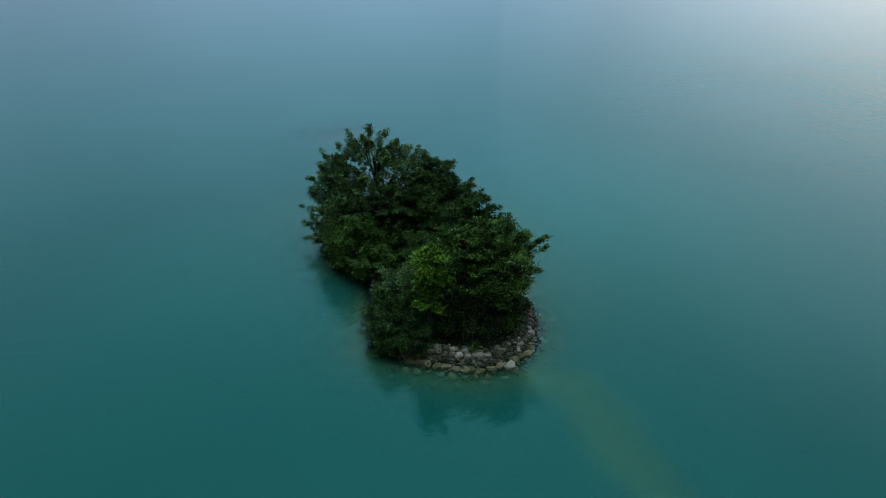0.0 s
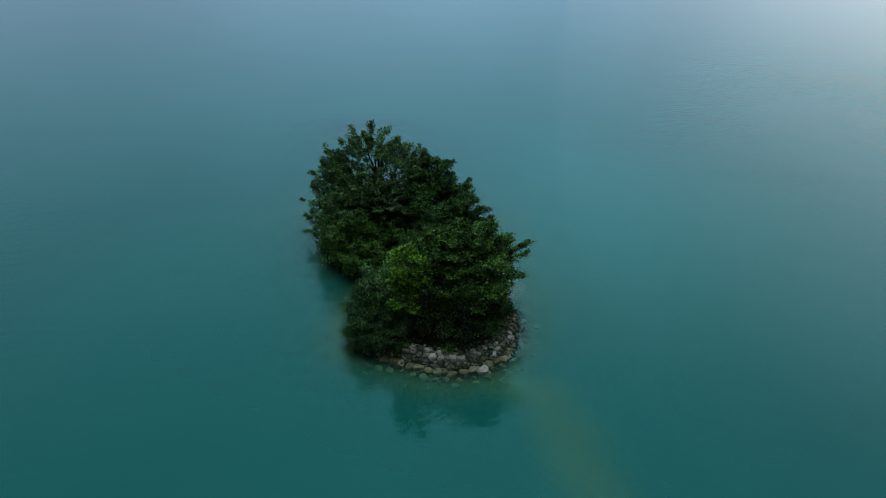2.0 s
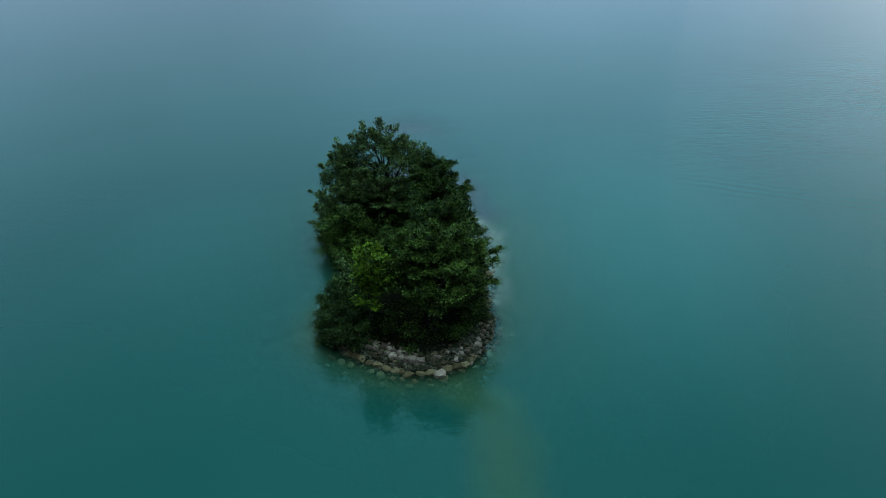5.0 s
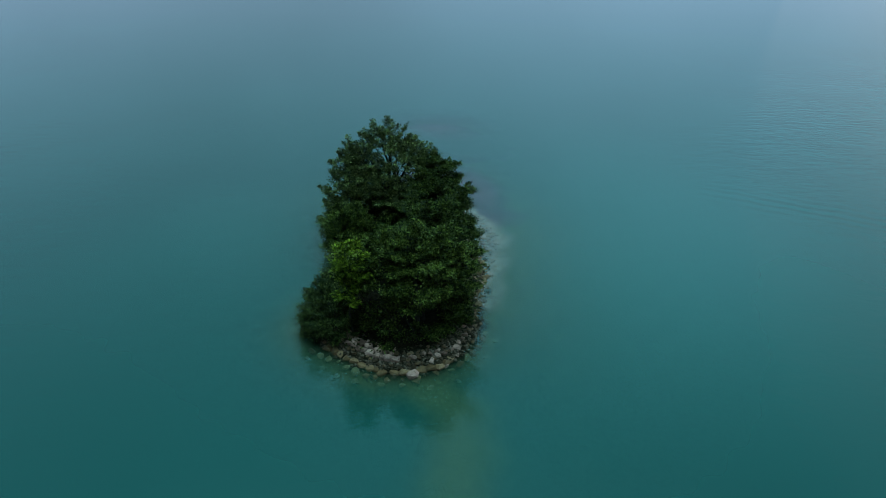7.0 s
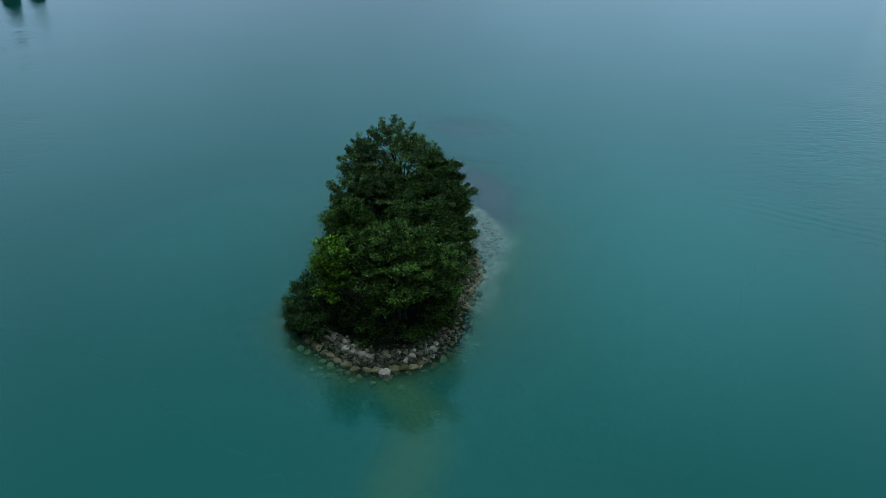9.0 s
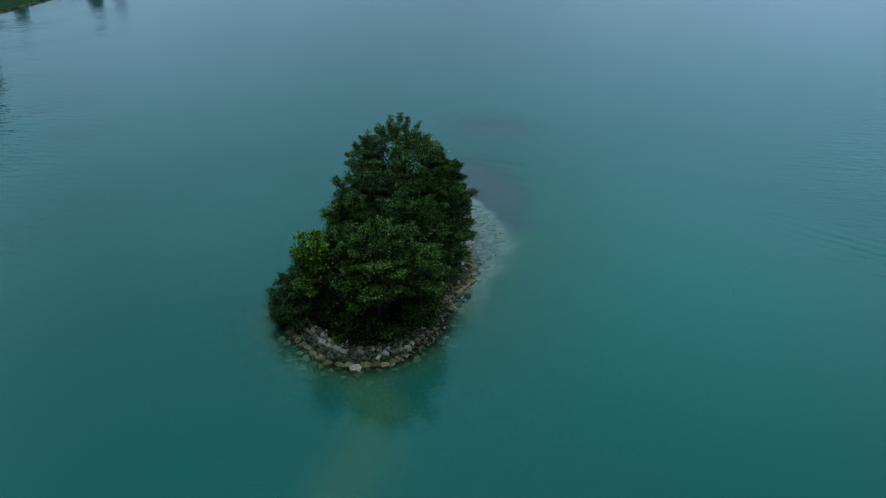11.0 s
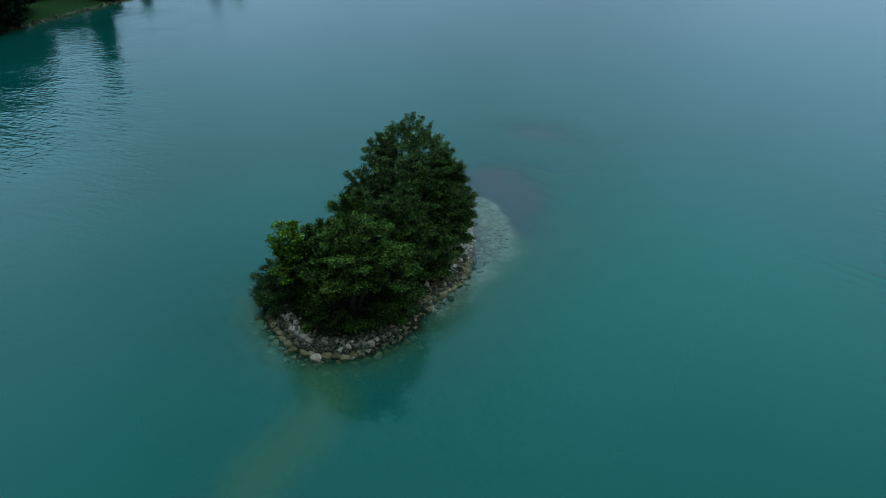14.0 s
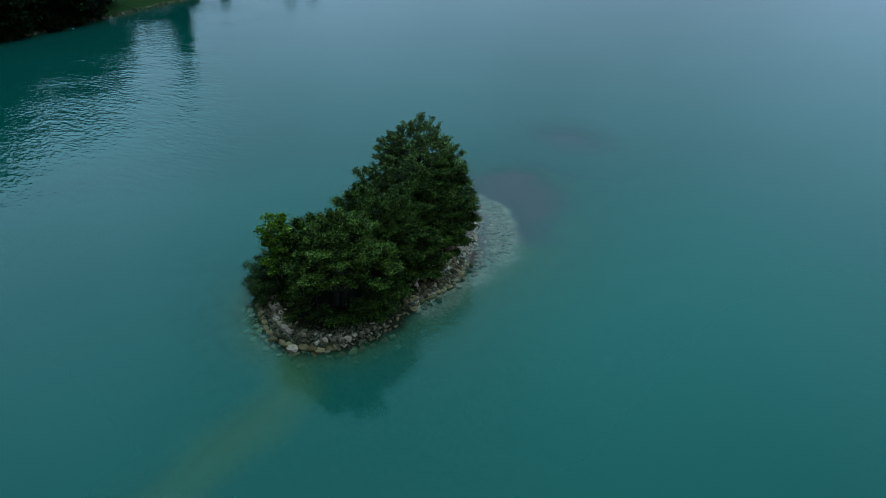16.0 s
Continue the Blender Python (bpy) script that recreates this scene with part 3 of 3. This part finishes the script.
tree("tall_tree", (-18.5, 9.0), [((-20.9, 11.4, 9.8), (3.7, 3.1, 4.4)), ((-21.6, 11.7, 5.0), (4.0, 4.4, 4.4)), ((-17.9, 6.1, 6.5), (3.7, 3.3, 5.1)), ((-21.0, 7.3, 3.1), (2.8, 2.7, 2.9)), ((-21.5, 18.0, 5.0), (4.5, 4.5, 4.4))],
     LEAF_TALL, "dark green spreading tree leaning over the water", trunk=0.3, stems=2, seed=5, holes=(1.0, -0.13), per_area=0.5, reach=0.8, count=105, sprays=0.6, size=0.29, depth=0.85, twigs=40, low=-0.9, bough=3, level=0.75, flat=0.5)
tree("tree", (-4.5, 9.5), [((-4.7, 12.3, 9.7), (4.4, 3.7, 5.7)), ((-2.2, 7.6, 8.8), (5.7, 4.4, 5.0)), ((-0.7, 10.4, 5.1), (3.5, 3.2, 4.0)), ((-6.2, 15.9, 4.5), (3.5, 2.8, 4.0))],
     LEAF_MID, "dense dark green tree beside the taller tree", trunk=0.3, seed=8, bough=4, reach=0.85, flat=0.25, low=-0.8)
tree("tree", (2.5, 0.5), [((3.0, -2.0, 9.3), (4.6, 4.6, 5.3)), ((-0.5, 1.5, 7.6), (4.6, 4.4, 4.4)), ((3.2, 3.4, 4.8), (3.6, 4.0, 4.4)), ((-3.0, -2.5, 5.4), (3.6, 3.6, 3.8))],
     LEAF_MID, "dense green broadleaved tree in the middle of the island", trunk=0.32, seed=11, bough=4, reach=0.85, flat=0.25, low=-0.8)
tree("tree", (5.5, -10.5), [((6.6, -10.2, 10.4), (5.3, 5.3, 4.4)), ((8.2, -7.8, 7.7), (3.6, 5.0, 3.2)), ((7.0, -13.8, 7.9), (4.3, 3.4, 3.1)), ((0.8, -11.5, 8.7), (4.9, 4.9, 4.5))],
     LEAF_NEAR, "dense round green tree with layered leaf sprays", trunk=0.38, stems=2, seed=14, per_area=0.68, reach=0.95, count=185, flat=0.16, low=-0.34, sprays=0.35)
tree("young_tree", (-0.4, -16.6), [((-0.4, -16.2, 10.9), (1.9, 2.2, 3.2)), ((-0.4, -17.0, 7.6), (1.7, 1.5, 2.3))],
     LEAF_LIME, "slender yellow-green young tree with large leaves", trunk=0.12, seed=17, size=0.4, count=30, per_area=1.1, reach=0.6, rough=0.25)
tree("shrub", (-4.6, -15.2), [((-4.1, -16.4, 3.1), (3.8, 3.6, 3.0)), ((-6.2, -13.6, 3.2), (3.3, 4.1, 3.4)), ((-2.3, -17.7, 2.2), (2.6, 1.8, 2.5)), ((-5.5, -16.7, 1.6), (3.1, 2.5, 2.4))],
     LEAF_WILLOW, "grey-green willow shrub hanging over the water", "shrub", trunk=0.12, stems=3, seed=20, size=0.22, count=95, per_area=1.2, reach=0.75, low=-0.8)
tree("shrub", (-14.0, 3.0), [((-14.4, 2.3, 4.4), (4.0, 3.6, 4.2)), ((-16.7, 2.4, 2.8), (3.3, 3.2, 3.2)), ((-12.0, -0.9, 3.0), (3.8, 3.2, 3.2))],
     LEAF_NEAR, "bright green shrub under the tall trees", "shrub", trunk=0.14, stems=3, seed=23, size=0.28, low=-0.9)
tree("shrub", (7.0, -14.6), [((8.0, -13.9, 1.8), (2.0, 1.8, 2.1)), ((4.6, -16.1, 2.1), (2.6, 1.8, 2.5)), ((1.2, -16.3, 2.0), (2.2, 1.6, 2.2)), ((3.2, -14.4, 4.3), (2.4, 1.7, 2.3))],
     LEAF_MID, "fresh green shrub at the foot of the trees", "shrub", trunk=0.1, stems=2, seed=26, size=0.34, count=46, low=-0.8, per_area=0.45, holes=(0.8, -0.12), bough=3)
tree("shrub", (8.6, -4.8), [((8.5, -5.6, 2.4), (2.1, 2.6, 2.2)), ((6.4, -2.6, 2.5), (1.9, 2.4, 2.3)), ((9.3, -8.4, 1.7), (1.6, 3.2, 2.0))],
     LEAF_MID, "dark shrub overhanging the waterline", "shrub", trunk=0.1, stems=2, seed=29, size=0.28, low=-0.9)
tree("shrub", (-4.0, -11.0), [((-5.3, -11.7, 5.1), (2.7, 2.8, 3.6)), ((-2.5, -13.5, 6.5), (2.0, 2.0, 3.2))],
     LEAF_TALL, "sparse grey-stemmed shrub behind the willow", "shrub", trunk=0.08, stems=3, seed=32, size=0.24, per_area=0.8, count=40, depth=0.8, twigs=60, bark=DEADWOOD)


# filler foliage added to keep the hollow black and close its pale gaps
tree("shrub", (-8.5, 4.5), [((-9.0, 4.5, 3.2), (4.2, 3.8, 3.2)), ((-10.5, 12.0, 4.6), (5.0, 3.6, 3.8)), ((-17.5, 14.6, 3.4), (4.2, 3.6, 3.4))],
     LEAF_MID, "added filler shrub darkening the hollow between the trees", "shrub", trunk=0.1, stems=2, seed=35, size=0.3, low=-0.8)


def dead_limb(base, reach, lean, seed, label):
    """A bare, forked, weathered limb standing or lying on the ground."""
    rng = np.random.default_rng(seed)
    bx, by = base
    root = new("dead_limb")
    root.location = (bx, by, ground_z(bx, by) - 0.1)
    tagged(root, label, "dead branch")
    end = np.array([lean[0], lean[1], reach])
    v, f = tube(bent((0, 0, 0), tuple(end), 0.2, rng, 8), [0.11 - 0.011 * k for k in range(9)], 7)
    child("stem", mesh_from("stem", v, f, DEADWOOD, True), root)
    for k in range(6):
        a = end * rng.uniform(0.35, 0.9)
        b = a + rng.normal(0, 0.33, 3) * reach * (1, 1, 0.5) + (0, 0, 0.25 * reach)
        b[2] = max(b[2], 0.3)
        v, f = tube(bent(tuple(a), tuple(b), 0.1, rng, 5), [0.05 - 0.007 * q for q in range(6)], 5)
        child("twig", mesh_from("twig", v, f, DEADWOOD, True), root)
    return root


dead_limb((-5.5, -4.0), 5.5, (0.8, -0.6), 51, "bare grey dead limb standing in the hollow")
dead_limb((-3.8, -6.4), 4.8, (-0.7, -0.9), 52, "bare grey dead limb standing in the hollow")
dead_limb((-7.4, -8.0), 4.6, (0.3, -0.4), 53, "pale bare dead stem above the willow")
dead_limb((10.6, -12.2), 0.9, (1.9, -2.6), 54, "fallen weathered branch lying on the stones")
dead_limb((9.2, -14.6), 0.8, (2.2, -1.9), 55, "fallen weathered branch lying on the stones")


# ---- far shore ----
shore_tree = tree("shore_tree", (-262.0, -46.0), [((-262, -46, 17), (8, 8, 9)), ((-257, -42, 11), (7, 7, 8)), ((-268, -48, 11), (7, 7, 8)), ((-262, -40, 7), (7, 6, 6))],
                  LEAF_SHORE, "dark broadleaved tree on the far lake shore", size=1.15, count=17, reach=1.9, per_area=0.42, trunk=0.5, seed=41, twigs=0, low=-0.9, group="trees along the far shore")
SHORE_TREES = [(-232, -82, 1.15), (-246, -67, 1.0), (-277, -33, 1.2), (-288, -20, 1.05), (-300, -24, 1.3), (-312, -14, 1.2), (-322, -6, 1.05),
               (-354, 14, 0.5), (-363, 25, 0.5), (-372, 35, 0.52), (-382, 46, 0.5), (-410, 84, 0.3), (-436, 140, 0.42), (-462, 168, 0.45), (-258, -78, 1.5), (-278, -66, 1.5),
               (-240, -95, 1.5), (-268, -92, 1.5), (-295, -55, 1.5), (-225, -112, 1.4), (-212, -108, 1.2), (-205, -125, 1.3)]
for k, (x, y, s) in enumerate(SHORE_TREES):
    ob = copy_thing(shore_tree, pose(x, y, ground_z(x, y) - 0.25, 0, 0, 67 * k))
    ob.scale = (s * 1.1, s * 1.15, s * (1.35 + 0.15 * math.sin(2.3 * k)))
slim = copy_thing(shore_tree, pose(-351.0, 41.0, ground_z(-351.0, 41.0) - 0.25, 0, 0, 20))
slim.scale = (0.5, 0.5, 1.75)


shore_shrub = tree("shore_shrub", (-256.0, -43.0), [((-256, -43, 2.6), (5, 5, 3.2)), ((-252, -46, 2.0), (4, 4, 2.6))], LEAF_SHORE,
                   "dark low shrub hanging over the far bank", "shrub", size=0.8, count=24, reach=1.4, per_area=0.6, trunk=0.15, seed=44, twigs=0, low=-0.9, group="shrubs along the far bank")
for k in range(11):
    f = k / 10
    x, y = -212 - 78 * f + 2.2 * math.sin(5 * k), -96 + 86 * f - 1.5 + 2.2 * math.cos(3 * k)
    copy_thing(shore_shrub, pose(x, y, ground_z(x, y) - 0.25, 0, 0, 51 * k))
copy_thing(shore_shrub, pose(-351.0, 49.0, ground_z(-351.0, 49.0) - 0.25, 0, 0, 200))


# ---- stones ----
def block(seed, flat, points=22):
    """One rough stone about 1 m across: the hull of points on a squarish ball."""
    rng = np.random.default_rng(seed)
    d = rng.normal(0, 1, (points, 3))
    d /= np.linalg.norm(d, axis=1, keepdims=True)
    d = np.sign(d) * np.abs(d) ** 0.75
    d *= np.array([0.52, 0.5, 0.5 * flat]) * rng.uniform(0.9, 1.1, (points, 1))
    bm = bmesh.new()
    for p in d:
        bm.verts.new(p)
    bmesh.ops.convex_hull(bm, input=bm.verts)
    for v in [v for v in bm.verts if not v.link_faces]:
        bm.verts.remove(v)
    return bm


def block_mesh(seed, flat, mat, points=22):
    bm = block(seed, flat, points)
    me = bpy.data.meshes.new("stone")
    bm.to_mesh(me)
    bm.free()
    me.materials.append(mat)
    return me


DRY = [block_mesh(100 + k, 0.8, STONE_DRY) for k in range(7)]
WET = [block_mesh(120 + k, 0.6, STONE_WET) for k in range(7)]
SUNK = [block_mesh(140 + k, 0.45, STONE_SUNK) for k in range(6)]
TAN = [block_mesh(180 + k, 0.62, STONE_TAN, 18) for k in range(8)]
OLIVE = [block_mesh(160 + k, 0.45, STONE_OLIVE) for k in range(5)]
RNG = np.random.default_rng(77)


def along_line(line, step):
    """Places every step metres along a line, with the inward way to their left."""
    out, left = [], 0.0
    for (ax, ay), (bx, by) in zip(line, line[1:]):
        far = math.hypot(bx - ax, by - ay)
        ux, uy = (bx - ax) / far, (by - ay) / far
        while left < far:
            out.append((ax + ux * left, ay + uy * left, -uy, ux))
            left += step
        left -= far
    return out


def bank(label):
    root = new("stone_bank")
    return tagged(root, label, "stone bank", kind="structure")


def lay(root, line, offset, step, sizes, meshes, lift=0.1, jitter=0.25, top=None, free=3.14):
    """A course of stones along a line; top sets the height of their crowns, free how far they turn out of the course."""
    for x, y, nx, ny in along_line(line, step):
        o = offset + RNG.uniform(-jitter, jitter)
        px, py = x + nx * o + RNG.uniform(-0.15, 0.15), y + ny * o + RNG.uniform(-0.15, 0.15)
        s = RNG.uniform(*sizes)
        ob = new("stone", meshes[RNG.integers(len(meshes))])
        ob.parent = root
        z = ground_z(px, py) + lift * s
        if top is not None:
            z = top + RNG.uniform(-0.1, 0.1) - 0.3 * s
        elif meshes in (SUNK, OLIVE):
            z = min(z, -0.2 - 0.32 * s)
        ob.location = (px, py, z)
        ob.rotation_euler = (RNG.uniform(-0.22, 0.22), RNG.uniform(-0.22, 0.22), math.atan2(-nx, ny) + RNG.uniform(-free, free))
        ob.scale = (s * RNG.uniform(0.9, 1.3), s * RNG.uniform(0.75, 1.05), s * RNG.uniform(0.8, 1.1))


POINT = [(-4.2, -19.2)] + WATERLINE[2:9] + [(11.9, -6.4)]
FRONT = [(-2.6, -19.4)] + WATERLINE[2:8]
SIDE = WATERLINE[10:15]
FLANK = [(11.9, -6.4)] + WATERLINE[9:11]
point_bank = bank("rough pale limestone blocks round the island's point")
PALE, BROWN = FRONT[:4] + [(7.4, -19.5)], [(7.4, -19.5)] + FRONT[4:]
lay(point_bank, PALE, 2.95, 0.8, (0.4, 0.75), DRY + WET + WET)
lay(point_bank, PALE, 2.3, 0.95, (0.75, 1.2), DRY, 0.16, 0.12, None, 0.6)
lay(point_bank, PALE, 1.55, 1.0, (0.85, 1.3), DRY, 0.16, 0.12, None, 0.4)
lay(point_bank, BROWN, 2.5, 0.7, (0.4, 0.8), WET)
lay(point_bank, BROWN, 1.7, 0.7, (0.5, 0.9), WET + WET + WET + DRY)
lay(point_bank, POINT[7:], 1.5, 0.7, (0.45, 0.9), DRY + WET + WET)
lay(point_bank, POINT, 0.95, 0.62, (0.35, 0.8), WET)
lay(point_bank, FRONT, 0.2, 1.12, (1.15, 1.6), TAN, 0.1, 0.15, 0.36, 0.3)
lay(point_bank, WATERLINE[6:9] + [(11.9, -6.4)], 0.1, 1.15, (0.8, 1.25), TAN + DRY, 0.1, 0.2, 0.12, 0.6)
lay(point_bank, WATERLINE[6:9], 1.0, 1.0, (0.6, 1.0), DRY, 0.1, 0.2)
lay(point_bank, POINT, -0.75, 1.4, (0.8, 1.35), OLIVE + TAN, 0.2, 0.35, -0.12)
lay(point_bank, POINT, -1.9, 2.6, (0.7, 1.3), OLIVE, 0.2, 0.7)
lay(point_bank, [(11.7, -6.3), (11.9, -6.9)], 0.0, 2.0, (1.7, 1.75), TAN, 0.1, 0.05, 0.16, 0.1)
white_block = new("stone", DRY[2])
white_block.parent, white_block.location, white_block.scale, white_block.rotation_euler = point_bank, (9.55, -18.95, 0.2), (1.5, 1.25, 1.3), (0.1, -0.1, 0.7)
side_bank = bank("rounded tan boulders along the island's flank")
lay(side_bank, FLANK, 0.6, 0.75, (0.45, 0.85), WET)
lay(side_bank, FLANK, 0.0, 1.0, (0.6, 1.0), WET + TAN, 0.1, 0.25, 0.1)
lay(side_bank, SIDE, 3.0, 0.9, (0.5, 0.9), DRY)
lay(side_bank, SIDE, 2.2, 0.85, (0.5, 0.9), DRY + WET + WET)
lay(side_bank, SIDE, 1.5, 0.8, (0.55, 0.95), WET + WET + TAN)
lay(side_bank, SIDE, 0.75, 0.85, (0.65, 1.05), WET + TAN + TAN)
lay(side_bank, SIDE, -0.1, 1.1, (0.9, 1.4), TAN, 0.1, 0.2, 0.22, 0.5)
lay(side_bank, SIDE, -1.0, 1.5, (0.9, 1.3), SUNK + TAN, 0.25, 0.4, -0.1)
left_bank = bank("few pale stones at the foot of the shrubs")
lay(left_bank, [(-15.0, 0.0), (-12.0, -1.6), (-10.8, -6.0)], 0.3, 1.0, (0.6, 1.1), DRY)
shallow_bed = bank("pale flat stones paving the shallows under water")
for off, step in ((0.2, 1.0), (1.0, 0.95), (1.8, 0.95), (2.6, 1.0), (3.4, 1.05), (4.2, 1.1)):
    lay(shallow_bed, [(6.9, 5.5), (5.1, 11.8), (2.2, 19.7), (-3.9, 25.3), (-11.3, 29.0), (-17.0, 29.0)], off, step, (0.45, 1.15), SUNK, 0.2, 0.5)


# ---- loose small stones ----
def pebble_bed(name, line, spread, offset, n, sizes, mat, label, seed, parent):
    """Many small stones heaped along a line, joined into one bed."""
    rng = np.random.default_rng(seed)
    stock = []
    for k in range(10):
        bm = block(300 + 10 * seed + k, 0.7, 11)
        bmesh.ops.triangulate(bm, faces=bm.faces)
        bm.verts.index_update()
        stock.append((np.array([v.co[:] for v in bm.verts]), np.array([[v.index for v in f.verts] for f in bm.faces])))
        bm.free()
    verts, faces, heap, at = [], [], [], 0
    places = along_line(line, 0.05)
    for _ in range(n):
        x, y, nx, ny = places[rng.integers(len(places))]
        o = offset + rng.normal(0, spread)
        v, f = stock[rng.integers(10)]
        a, s = rng.uniform(0, 6.28), rng.uniform(*sizes)
        turn = np.array([[math.cos(a), -math.sin(a), 0], [math.sin(a), math.cos(a), 0], [0, 0, 1]])
        heap.append((x + nx * o, y + ny * o, 0.12 * s))
        verts.append(v @ turn.T * s * (1.2, 0.9, 1))
        faces.append(f + at)
        at += len(v)
    heap = np.array(heap)
    heap[:, 2] += lie(heap[:, 0], heap[:, 1])[0]
    verts = [v + h for v, h in zip(verts, heap)]
    ob = child(name, mesh_from(name, np.concatenate(verts), np.concatenate(faces), mat), parent, label)
    return tagged(ob, kind="stuff")


pebble_bed("gravel", [(4.4, 6.0), (1.0, 11.5), (-3.8, 17.0), (-9.5, 21.5)], 0.8, 0.9, 2800, (0.16, 0.38), PEBBLES, "pinkish pale beach gravel", 1, side_bank)
pebble_bed("rubble", POINT, 0.8, 1.2, 1500, (0.2, 0.5), RUBBLE, "broken rubble, darkened for shade between the blocks", 2, point_bank)
pebble_bed("rubble", SIDE, 0.7, 1.0, 500, (0.2, 0.5), RUBBLE, "broken rubble, darkened for shade between the boulders", 3, side_bank)
shore_bank = bank("dark stones edging the far lawn")
pebble_bed("shore_stones", SHORE[2:7], 0.8, 0.4, 420, (0.8, 1.9), RUBBLE, "dark stones along the far bank", 4, shore_bank)
